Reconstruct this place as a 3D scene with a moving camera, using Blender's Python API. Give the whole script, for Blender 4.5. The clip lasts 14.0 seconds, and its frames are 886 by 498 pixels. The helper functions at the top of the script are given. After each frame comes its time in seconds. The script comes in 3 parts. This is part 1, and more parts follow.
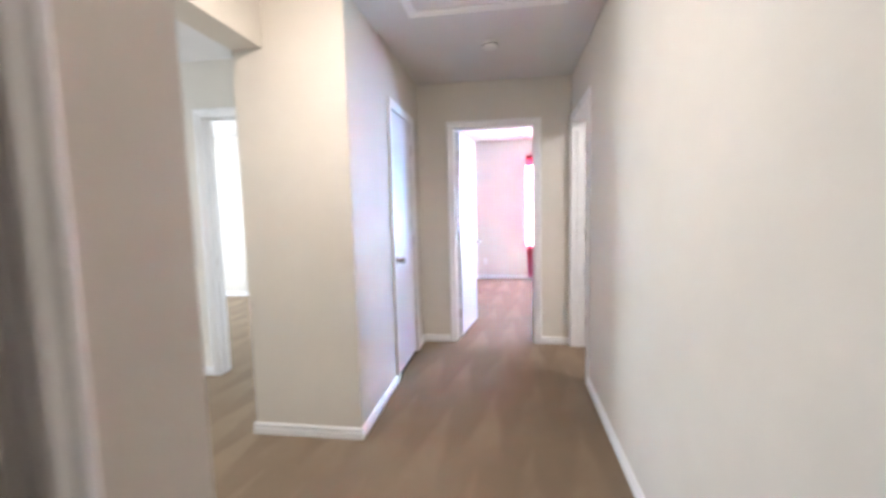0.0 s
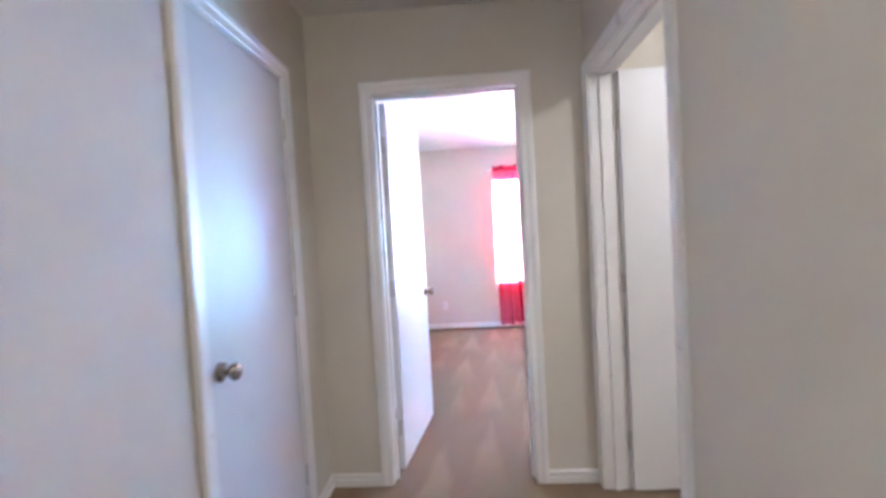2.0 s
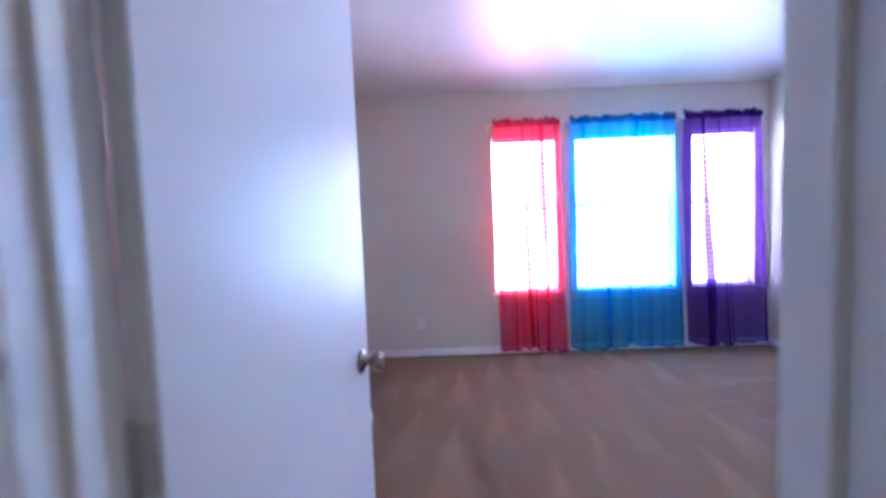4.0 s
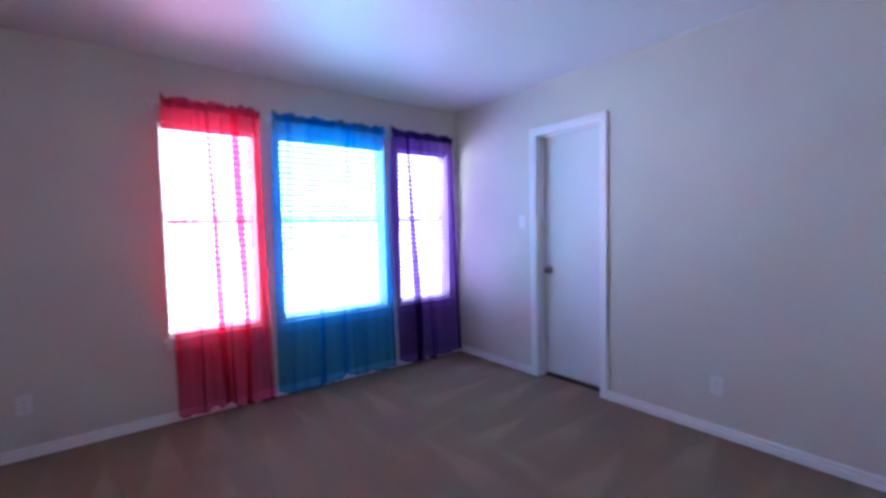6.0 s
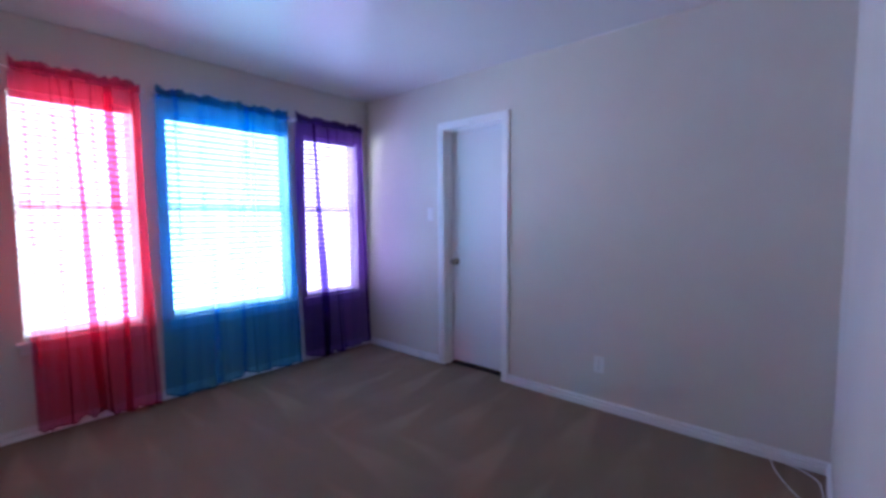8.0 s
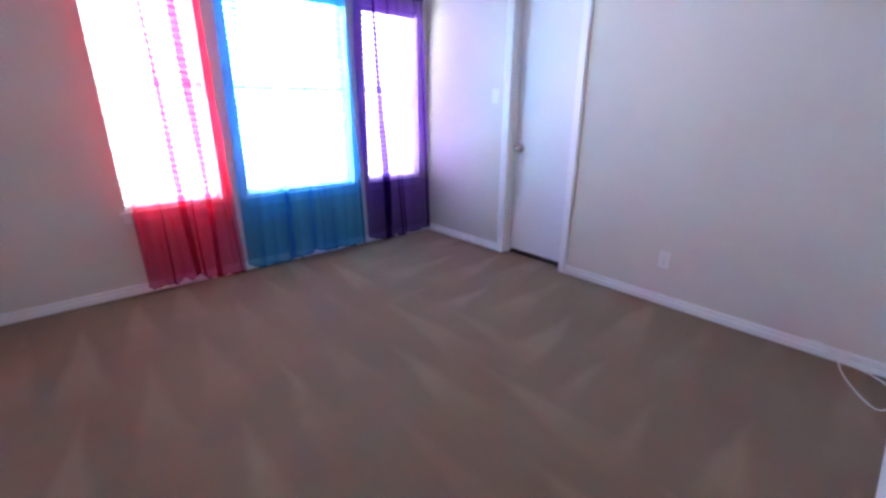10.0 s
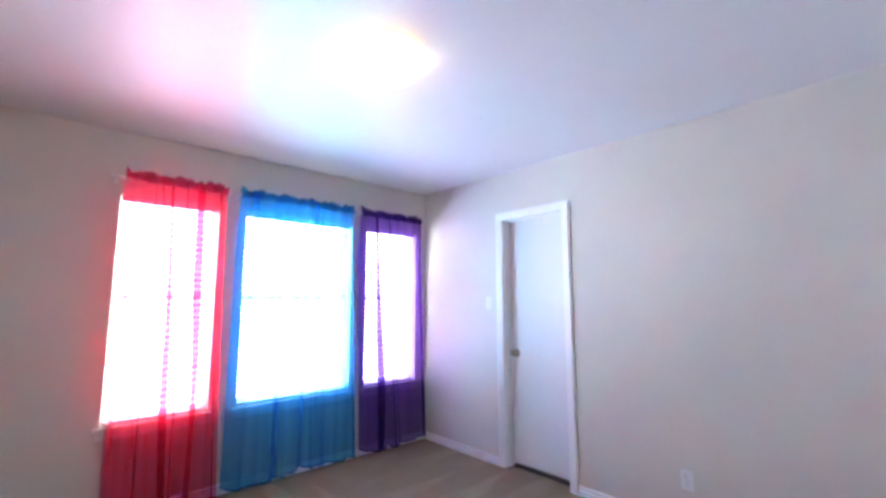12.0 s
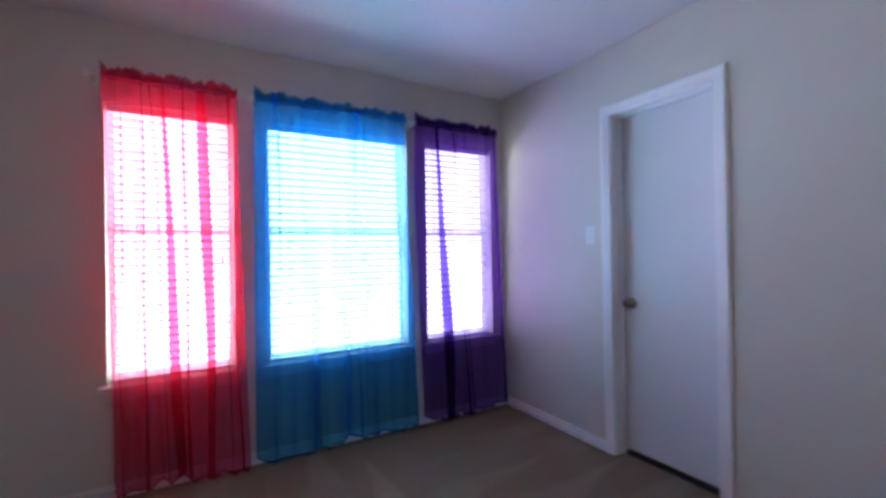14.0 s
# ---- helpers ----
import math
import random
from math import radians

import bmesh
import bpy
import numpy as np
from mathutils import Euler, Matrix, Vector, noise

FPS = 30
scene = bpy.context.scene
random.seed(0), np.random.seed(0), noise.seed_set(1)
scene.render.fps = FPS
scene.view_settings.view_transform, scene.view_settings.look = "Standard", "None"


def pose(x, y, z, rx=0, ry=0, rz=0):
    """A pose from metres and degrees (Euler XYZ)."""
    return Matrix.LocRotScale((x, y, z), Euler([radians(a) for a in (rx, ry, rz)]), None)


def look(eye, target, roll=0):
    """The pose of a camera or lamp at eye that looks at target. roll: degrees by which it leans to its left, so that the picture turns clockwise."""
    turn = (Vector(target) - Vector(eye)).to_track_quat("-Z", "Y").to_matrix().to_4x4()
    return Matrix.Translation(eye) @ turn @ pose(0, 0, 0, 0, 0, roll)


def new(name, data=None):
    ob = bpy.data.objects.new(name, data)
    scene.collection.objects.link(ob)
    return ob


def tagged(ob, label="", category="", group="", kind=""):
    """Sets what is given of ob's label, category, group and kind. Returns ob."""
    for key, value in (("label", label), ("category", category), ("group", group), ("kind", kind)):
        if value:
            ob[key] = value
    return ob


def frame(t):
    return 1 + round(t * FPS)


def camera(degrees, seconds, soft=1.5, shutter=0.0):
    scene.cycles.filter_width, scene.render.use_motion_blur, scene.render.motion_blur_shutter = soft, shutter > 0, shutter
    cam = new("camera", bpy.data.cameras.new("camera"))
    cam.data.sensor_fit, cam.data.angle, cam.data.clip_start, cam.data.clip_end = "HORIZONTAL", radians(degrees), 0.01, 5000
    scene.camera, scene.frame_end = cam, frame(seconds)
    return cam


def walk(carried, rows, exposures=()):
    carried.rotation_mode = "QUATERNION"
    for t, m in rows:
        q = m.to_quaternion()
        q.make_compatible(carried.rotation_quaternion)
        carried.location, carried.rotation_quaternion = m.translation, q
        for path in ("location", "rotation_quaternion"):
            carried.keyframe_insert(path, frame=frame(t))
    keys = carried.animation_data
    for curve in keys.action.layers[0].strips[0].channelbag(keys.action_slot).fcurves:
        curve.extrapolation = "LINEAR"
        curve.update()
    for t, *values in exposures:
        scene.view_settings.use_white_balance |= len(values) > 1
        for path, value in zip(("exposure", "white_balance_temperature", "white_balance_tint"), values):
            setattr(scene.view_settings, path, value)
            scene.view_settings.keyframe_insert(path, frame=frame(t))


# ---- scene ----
cam = camera(92.1, 14.0, soft=3.2, shutter=0.5)
PATH = [
    (0, (0.433, 0.233, 1.32), (0.125, 2.2, 1.126), -1.4),
    (0.3, (0.447, 0.453, 1.264), (0.269, 2.442, 1.151), -1.0),
    (0.5, (0.498, 0.622, 1.268), (0.36, 2.616, 1.187), -0.6),
    (0.7, (0.446, 0.878, 1.275), (0.388, 2.876, 1.189), -1.6),
    (1, (0.439, 1.145, 1.304), (0.387, 3.141, 1.183), -2.4),
    (1.5, (0.48, 1.607, 1.295), (0.288, 3.594, 1.173), -1.8),
    (2, (0.384, 2.111, 1.315), (0.256, 4.106, 1.247), -3.2),
    (2.2, (0.379, 2.346, 1.289), (0.259, 4.337, 1.15), -3.3),
    (4.3, (0.294, 4.197, 1.291), (0.313, 6.193, 1.171), -1.8),
    (4.5, (0.298, 4.349, 1.286), (0.452, 6.341, 1.202), -1.5),
    (5, (0.343, 4.587, 1.326), (1.034, 6.464, 1.34), -2.1),
    (5.5, (0.432, 4.608, 1.285), (1.42, 6.345, 1.202), -1.5),
    (6, (0.448, 4.599, 1.302), (1.669, 6.179, 1.201), -1.2),
    (6.5, (0.425, 4.605, 1.278), (1.814, 6.04, 1.176), -0.8),
    (7, (0.498, 4.531, 1.302), (1.987, 5.86, 1.182), -0.5),
    (7.5, (0.509, 4.517, 1.288), (2.074, 5.755, 1.161), -0.4),
    (8, (0.489, 4.54, 1.295), (1.99, 5.853, 1.154), -0.3),
    (8.5, (0.46, 4.574, 1.309), (1.836, 6.015, 1.134), -0.3),
    (9, (0.427, 4.597, 1.271), (1.714, 6.061, 0.824), -0.3),
    (9.1, (0.430, 4.603, 1.269), (1.704, 6.044, 0.718), -0.1),
    (9.2, (0.435, 4.611, 1.264), (1.694, 6.017, 0.602), 0.1),
    (11.3, (0.503, 4.567, 1.251), (1.803, 6.071, 1.038), -0.1),
    (11.5, (0.477, 4.578, 1.288), (1.805, 6.073, 1.281), -0.6),
    (12, (0.459, 4.599, 1.352), (1.789, 6.073, 1.595), -0.0),
    (12.5, (0.472, 4.641, 1.311), (1.858, 6.073, 1.484), -1.9),
    (13, (0.675, 4.786, 1.268), (2.014, 6.271, 1.321), -3.0),
    (13.5, (0.915, 4.99, 1.295), (2.122, 6.585, 1.278), -1.7),
    (14, (1.13, 5.264, 1.251), (2.131, 6.996, 1.259), -0.9),
]
walk(cam, [(t, look(eye, target, roll)) for t, eye, target, roll in PATH],
     exposures=[(0.0, 2.85, 6400, 16), (1.0, 2.64, 6350, 15), (1.5, 2.47, 6300, 15), (2.2, 2.22, 6250, 15), (4.3, 0.85, 5650, 15), (4.6, 0.85, 5650, 15), (5.0, 0.45, 5600, 16),
                (5.5, 0.1, 5700, 18), (6.0, -0.2, 5750, 20), (7.0, -0.53, 5800, 21), (8.5, -0.54, 5900, 21), (9.2, -0.45, 6050, 21),
                (11.3, 2.0, 6900, 12), (11.6, 1.16, 6900, 12), (12.0, 0.64, 6900, 12), (12.5, 0.22, 6950, 11), (13.0, -0.33, 6700, 12),
                (13.5, -0.48, 6600, 13), (14.0, -0.70, 6500, 13)])

# ---- world, sun, daylight in the windows ----
world = bpy.data.worlds.new("World")
scene.world = world
world.use_nodes = True
wn = world.node_tree
sky = wn.nodes.new("ShaderNodeTexSky")
sky.sky_type = "NISHITA"
sky.sun_disc = False
sky.sun_elevation = radians(48)
sky.sun_rotation = radians(200)
wn.nodes["Background"].inputs["Strength"].default_value = 0.1
wn.links.new(sky.outputs["Color"], wn.nodes["Background"].inputs["Color"])

sun = new("sun", bpy.data.lights.new("sun", "SUN"))
sun.data.energy = 3.0
sun.data.angle = radians(0.5)
sun.data.color = (1.0, 0.95, 0.88)
sun.matrix_world = look((-2, -8, 9), (0, 0, 0))


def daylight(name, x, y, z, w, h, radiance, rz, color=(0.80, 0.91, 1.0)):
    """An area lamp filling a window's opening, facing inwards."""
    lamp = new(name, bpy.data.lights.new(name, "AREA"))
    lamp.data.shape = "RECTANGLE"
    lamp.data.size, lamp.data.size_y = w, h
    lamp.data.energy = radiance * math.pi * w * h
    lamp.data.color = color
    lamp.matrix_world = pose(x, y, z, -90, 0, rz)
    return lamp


WIN = {"red": (0.725, 1.323), "blue": (1.512, 2.440), "violet": (2.598, 3.184)}
SILL, HEAD = 0.578, 2.05
DAY = 16.0
for key, (a, b) in WIN.items():
    daylight("window_daylight", (a + b) / 2, 8.185, (SILL + HEAD) / 2, b - a - 0.02, HEAD - SILL - 0.02, DAY, 0)
daylight("window_daylight", -4.675, 6.48, 1.30, 0.83, 1.34, 3.0, 0)
# assumed west openings, out of view, added to light alcove and neighbouring room
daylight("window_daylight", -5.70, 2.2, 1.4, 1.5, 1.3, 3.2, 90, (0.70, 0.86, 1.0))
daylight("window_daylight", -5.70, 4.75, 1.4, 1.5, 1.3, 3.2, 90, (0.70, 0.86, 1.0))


# ---- materials ----
def material(name, color, rough=0.5, metal=0.0, spec=0.5):
    m = bpy.data.materials.new(name)
    m.use_nodes = True
    b = m.node_tree.nodes["Principled BSDF"]
    b.inputs["Base Color"].default_value = (*color, 1)
    b.inputs["Roughness"].default_value = rough
    b.inputs["Metallic"].default_value = metal
    b.inputs["Specular IOR Level"].default_value = spec
    return m, m.node_tree, b


def noise_node(nt, scale, detail=4.0, rough=0.55, stretch=(1, 1, 1)):
    tc = nt.nodes.new("ShaderNodeNewGeometry")
    mp = nt.nodes.new("ShaderNodeMapping")
    mp.inputs["Scale"].default_value = stretch
    n = nt.nodes.new("ShaderNodeTexNoise")
    n.inputs["Scale"].default_value = scale
    n.inputs["Detail"].default_value = detail
    n.inputs["Roughness"].default_value = rough
    nt.links.new(tc.outputs["Position"], mp.inputs["Vector"])
    nt.links.new(mp.outputs["Vector"], n.inputs["Vector"])
    return n


def ramp(nt, source, stops):
    r = nt.nodes.new("ShaderNodeValToRGB")
    e = r.color_ramp.elements
    while len(e) < len(stops):
        e.new(0.5)
    for el, (p, c) in zip(e, stops):
        el.position, el.color = p, (*c, 1)
    nt.links.new(source, r.inputs["Fac"])
    return r


def bump(nt, bsdf, source, strength, distance):
    bp = nt.nodes.new("ShaderNodeBump")
    bp.inputs["Strength"].default_value = strength
    bp.inputs["Distance"].default_value = distance
    nt.links.new(source, bp.inputs["Height"])
    nt.links.new(bp.outputs["Normal"], bsdf.inputs["Normal"])
    return bp


def scaled(c, f):
    return tuple(v * f for v in c)


def painted(name, color, rough, grain, relief, spec=0.5, stain=0.06):
    """Rolled paint: faint large clouds, fine orange-peel relief, uneven gloss."""
    m, nt, b = material(name, color, rough, 0, spec)
    big = noise_node(nt, 1.3, 5)
    r = ramp(nt, big.outputs["Fac"], [(0.3, scaled(color, 1 - stain)), (0.7, scaled(color, 1 + stain * 0.5))])
    nt.links.new(r.outputs["Color"], b.inputs["Base Color"])
    gl = ramp(nt, noise_node(nt, 3.1, 4).outputs["Fac"], [(0.3, (rough * 0.88,) * 3), (0.7, (min(1, rough * 1.12),) * 3)])
    nt.links.new(gl.outputs["Color"], b.inputs["Roughness"])
    bump(nt, b, noise_node(nt, grain, 3).outputs["Fac"], 0.35, relief)
    return m


WALL = painted("wall_paint_beige", (0.68, 0.635, 0.56), 0.72, 140, 0.0012)
TRIM = painted("trim_paint_white", (0.84, 0.83, 0.82), 0.30, 60, 0.0004, stain=0.03)
DOOR = painted("door_paint_white", (0.74, 0.74, 0.75), 0.37, 45, 0.0005, spec=0.27, stain=0.03)
PLASTIC = painted("white_plastic", (0.78, 0.77, 0.74), 0.35, 300, 0.0001, stain=0.02)
VINYL = painted("white_vinyl", (0.80, 0.80, 0.80), 0.35, 200, 0.0001, stain=0.02)


def ceiling_material():
    """Knock-down plaster: flattened islands with soft edges, in a satin paint."""
    m, nt, b = material("ceiling_knockdown", (0.74, 0.72, 0.70), 0.43, 0, 0.95)
    big = ramp(nt, noise_node(nt, 0.9, 4).outputs["Fac"], [(0.3, (0.65, 0.63, 0.615)), (0.7, (0.70, 0.68, 0.665))])
    nt.links.new(big.outputs["Color"], b.inputs["Base Color"])
    isl = ramp(nt, noise_node(nt, 22, 3, 0.6).outputs["Fac"], [(0.47, (0, 0, 0)), (0.60, (1, 1, 1))])
    bump(nt, b, isl.outputs["Color"], 0.32, 0.0014)
    return m


CEIL = ceiling_material()


def carpet_material():
    """Cut-pile carpet with wedge-shaped vacuum strokes and fine tufts."""
    m, nt, b = material("carpet_taupe", (0.3, 0.22, 0.16), 0.95, 0, 0.1)
    L, N = nt.links.new, nt.nodes.new

    def math_node(op, a, c=None, d=None):
        n = N("ShaderNodeMath")
        n.operation = op
        for i, v in enumerate((a, c, d)):
            if v is None:
                continue
            if isinstance(v, (int, float)):
                n.inputs[i].default_value = v
            else:
                L(v, n.inputs[i])
        return n.outputs[0]

    def strokes(angle, width, length, seed):
        g = N("ShaderNodeNewGeometry")
        mp = N("ShaderNodeMapping")
        mp.inputs["Rotation"].default_value = (0, 0, radians(angle))
        mp.inputs["Location"].default_value = (seed, seed * 0.7, 0)
        L(g.outputs["Position"], mp.inputs["Vector"])
        warp = N("ShaderNodeTexNoise")
        warp.inputs["Scale"].default_value = 2.2
        warp.inputs["Detail"].default_value = 3
        L(mp.outputs["Vector"], warp.inputs["Vector"])
        sep = N("ShaderNodeSeparateXYZ")
        L(mp.outputs["Vector"], sep.inputs[0])
        wob = math_node("MULTIPLY", math_node("SUBTRACT", warp.outputs["Fac"], 0.5), 0.34)
        u = math_node("ADD", math_node("DIVIDE", sep.outputs["X"], width), wob)
        cell = math_node("FLOOR", u)
        wn_ = N("ShaderNodeTexWhiteNoise")
        wn_.noise_dimensions = "1D"
        L(cell, wn_.inputs["W"])
        v = math_node("FRACT", math_node("ADD", math_node("DIVIDE", sep.outputs["Y"], length), wn_.outputs["Value"]))
        tri = math_node("ABSOLUTE", math_node("SUBTRACT", math_node("MULTIPLY", math_node("FRACT", u), 2.0), 1.0))
        d = math_node("SUBTRACT", math_node("SUBTRACT", 1.0, v), tri)
        wedge = math_node("SMOOTH_MAX", math_node("SMOOTH_MIN", math_node("MULTIPLY_ADD", d, 3.2, 0.25), 1.0, 0.2), 0.0, 0.1)
        fade = math_node("MINIMUM", math_node("MULTIPLY", v, 2.2), 1.0)
        return math_node("MULTIPLY", wedge, fade)

    # strokes run down the hall and towards the windows, and across towards the closet wall
    s1 = strokes(4, 0.27, 0.95, 3.0)
    s2 = strokes(84, 0.33, 1.05, 11.0)
    place = N("ShaderNodeNewGeometry")
    axes = N("ShaderNodeSeparateXYZ")
    L(place.outputs["Position"], axes.inputs[0])
    edge = math_node("ADD", axes.outputs["X"], math_node("MULTIPLY", math_node("SUBTRACT", noise_node(nt, 0.8, 2).outputs["Fac"], 0.5), 2.2))
    pick = ramp(nt, math_node("DIVIDE", edge, 4.0), [(0.46, (0, 0, 0)), (0.56, (1, 1, 1))])
    mix = N("ShaderNodeMix")
    mix.data_type = "FLOAT"
    L(pick.outputs["Color"], mix.inputs["Factor"])
    L(s1, mix.inputs[2])
    L(s2, mix.inputs[3])
    mask = ramp(nt, noise_node(nt, 1.1, 3).outputs["Fac"], [(0.38, (0.18, 0.18, 0.18)), (0.62, (1, 1, 1))])
    patch = noise_node(nt, 1.7, 4, 0.6)
    val = math_node("MULTIPLY_ADD", math_node("MULTIPLY", mix.outputs[0], mask.outputs["Color"]), 0.60, math_node("MULTIPLY", patch.outputs["Fac"], 0.54))
    tone = ramp(nt, val, [(0.10, (0.232, 0.162, 0.102)), (0.75, (0.338, 0.247, 0.160))])
    fine = noise_node(nt, 260, 3, 0.7)
    speck = ramp(nt, fine.outputs["Fac"], [(0.3, (0.72, 0.72, 0.72)), (0.7, (1.15, 1.15, 1.15))])
    mul = N("ShaderNodeMix")
    mul.data_type, mul.blend_type = "RGBA", "MULTIPLY"
    mul.inputs["Factor"].default_value = 1.0
    L(tone.outputs["Color"], mul.inputs[6])
    L(speck.outputs["Color"], mul.inputs[7])
    L(mul.outputs[2], b.inputs["Base Color"])
    b.inputs["Sheen Weight"].default_value = 0.08
    bump(nt, b, fine.outputs["Fac"], 0.8, 0.006)
    return m


CARPET = carpet_material()


def metal_material(name, color, rough):
    m, nt, b = material(name, color, rough, 1.0)
    g = ramp(nt, noise_node(nt, 60, 4).outputs["Fac"], [(0.3, (rough * 0.7,) * 3), (0.7, (rough * 1.4,) * 3)])
    nt.links.new(g.outputs["Color"], b.inputs["Roughness"])
    return m


PEWTER = metal_material("aged_pewter", (0.33, 0.29, 0.24), 0.28)
HINGE = metal_material("painted_steel", (0.62, 0.60, 0.57), 0.4)
RODM = metal_material("brushed_nickel_rod", (0.75, 0.74, 0.72), 0.35)
DARK, _, _ = material("dark_gap", (0.03, 0.028, 0.025), 0.9)


def sheer(name, color, tint, clear):
    """Sheer voile: part see-through, part coloured thread that scatters light both ways; fine weave."""
    m = bpy.data.materials.new(name)
    m.use_nodes = True
    nt = m.node_tree
    N, L = nt.nodes.new, nt.links.new
    nt.nodes.remove(nt.nodes["Principled BSDF"])
    tr, df, tl = N("ShaderNodeBsdfTransparent"), N("ShaderNodeBsdfDiffuse"), N("ShaderNodeBsdfTranslucent")
    tr.inputs["Color"].default_value = (*tint, 1)
    tone = ramp(nt, noise_node(nt, 35, 4, 0.6, (1, 1, 0.2)).outputs["Fac"], [(0.3, scaled(color, 0.85)), (0.7, color)])
    L(tone.outputs["Color"], df.inputs["Color"])
    L(tone.outputs["Color"], tl.inputs["Color"])
    m1, m2 = N("ShaderNodeMixShader"), N("ShaderNodeMixShader")
    m1.inputs[0].default_value = 0.66
    L(df.outputs[0], m1.inputs[1])
    L(tl.outputs[0], m1.inputs[2])
    weave = ramp(nt, noise_node(nt, 420, 2, 0.6, (1, 1, 0.5)).outputs["Fac"], [(0.3, (1 - clear - 0.16,) * 3), (0.7, (1 - clear - 0.04,) * 3)])
    # gathers: the cloth is drawn denser and thinner in upright streaks
    streak = ramp(nt, noise_node(nt, 10, 2, 0.5, (1, 0.1, 0.04)).outputs["Fac"], [(0.34, (0.0,) * 3), (0.66, (0.20,) * 3)])
    dense = N("ShaderNodeMath")
    dense.operation, dense.use_clamp = "ADD", True
    L(weave.outputs["Color"], dense.inputs[0])
    L(streak.outputs["Color"], dense.inputs[1])
    L(dense.outputs[0], m2.inputs[0])
    L(tr.outputs[0], m2.inputs[1])
    L(m1.outputs[0], m2.inputs[2])
    L(m2.outputs[0], nt.nodes["Material Output"].inputs["Surface"])
    return m


SHEER = {"red": sheer("sheer_red", (0.72, 0.024, 0.058), (1.0, 0.56, 0.78), 0.57),
         "blue": sheer("sheer_blue", (0.004, 0.175, 0.60), (0.42, 0.85, 1.0), 0.57),
         "violet": sheer("sheer_violet", (0.060, 0.014, 0.15), (0.64, 0.52, 0.98), 0.53)}


def glass_material():
    m, nt, b = material("window_glass", (1, 1, 1), 0.0)
    b.inputs["Transmission Weight"].default_value = 1.0
    b.inputs["IOR"].default_value = 1.02
    return m


GLASS = glass_material()


def slat_material():
    """White vinyl slat that lets a little daylight through."""
    m, nt, b = material("blind_slat_vinyl", (0.82, 0.82, 0.82), 0.35)
    tl, mx = nt.nodes.new("ShaderNodeBsdfTranslucent"), nt.nodes.new("ShaderNodeMixShader")
    tl.inputs["Color"].default_value = (0.88, 0.88, 0.87, 1)
    tone = ramp(nt, noise_node(nt, 30, 4).outputs["Fac"], [(0.3, (0.79, 0.79, 0.79)), (0.7, (0.84, 0.84, 0.84))])
    nt.links.new(tone.outputs["Color"], b.inputs["Base Color"])
    mx.inputs[0].default_value = 0.55
    nt.links.new(b.outputs[0], mx.inputs[1])
    nt.links.new(tl.outputs[0], mx.inputs[2])
    nt.links.new(mx.outputs[0], nt.nodes["Material Output"].inputs["Surface"])
    return m


SLAT = slat_material()


def glow(name, color, strength):
    m, nt, b = material(name, (0.85, 0.82, 0.75), 0.3)
    b.inputs["Emission Color"].default_value = (*color, 1)
    b.inputs["Emission Strength"].default_value = strength
    return m


LAMP_GLASS = glow("lit_frosted_glass", (1.0, 0.80, 0.48), 9.0)
HALL_GLASS = glow("lit_hall_glass", (1.0, 0.925, 0.83), 11.0)
# cool glow of the added side room lamp, in place of daylight
SIDE_FILL = glow("side_room_fill_glow", (0.96, 0.97, 1.0), 15.0)


def ground_material():
    m, nt, b = material("dry_grass", (0.12, 0.11, 0.06), 0.95)
    r = ramp(nt, noise_node(nt, 3, 8, 0.7).outputs["Fac"], [(0.3, (0.07, 0.075, 0.035)), (0.7, (0.17, 0.15, 0.08))])
    nt.links.new(r.outputs["Color"], b.inputs["Base Color"])
    bump(nt, b, noise_node(nt, 40, 4).outputs["Fac"], 0.6, 0.03)
    return m


GROUND = ground_material()


# ---- mesh helpers ----
def link(name, bm, mat, parent=None, label="", smooth=False):
    me = bpy.data.meshes.new(name)
    bmesh.ops.recalc_face_normals(bm, faces=bm.faces)
    bm.to_mesh(me)
    bm.free()
    me.materials.append(mat)
    if smooth:
        for p in me.polygons:
            p.use_smooth = True
    ob = new(name, me)
    if parent:
        ob.parent = parent
    if label:
        ob["label"] = label
    return ob


def part(name, bm, mat, parent, label="", smooth=False):
    return link(name, bm, mat, parent, label, smooth)


def box(bm, x0, x1, y0, y1, z0, z1, bevel=0.0):
    vs = [bm.verts.new(p) for p in ((x0, y0, z0), (x1, y0, z0), (x1, y1, z0), (x0, y1, z0),
                                    (x0, y0, z1), (x1, y0, z1), (x1, y1, z1), (x0, y1, z1))]
    fs = [bm.faces.new([vs[i] for i in q]) for q in ((3, 2, 1, 0), (4, 5, 6, 7), (0, 1, 5, 4), (1, 2, 6, 5), (2, 3, 7, 6), (3, 0, 4, 7))]
    if bevel:
        bmesh.ops.bevel(bm, geom=list({e for f in fs for e in f.edges}), offset=bevel, segments=2, affect="EDGES")
    return bm


def boxes(*rows, bevel=0.0):
    bm = bmesh.new()
    for r in rows:
        box(bm, *r, bevel=bevel)
    return bm


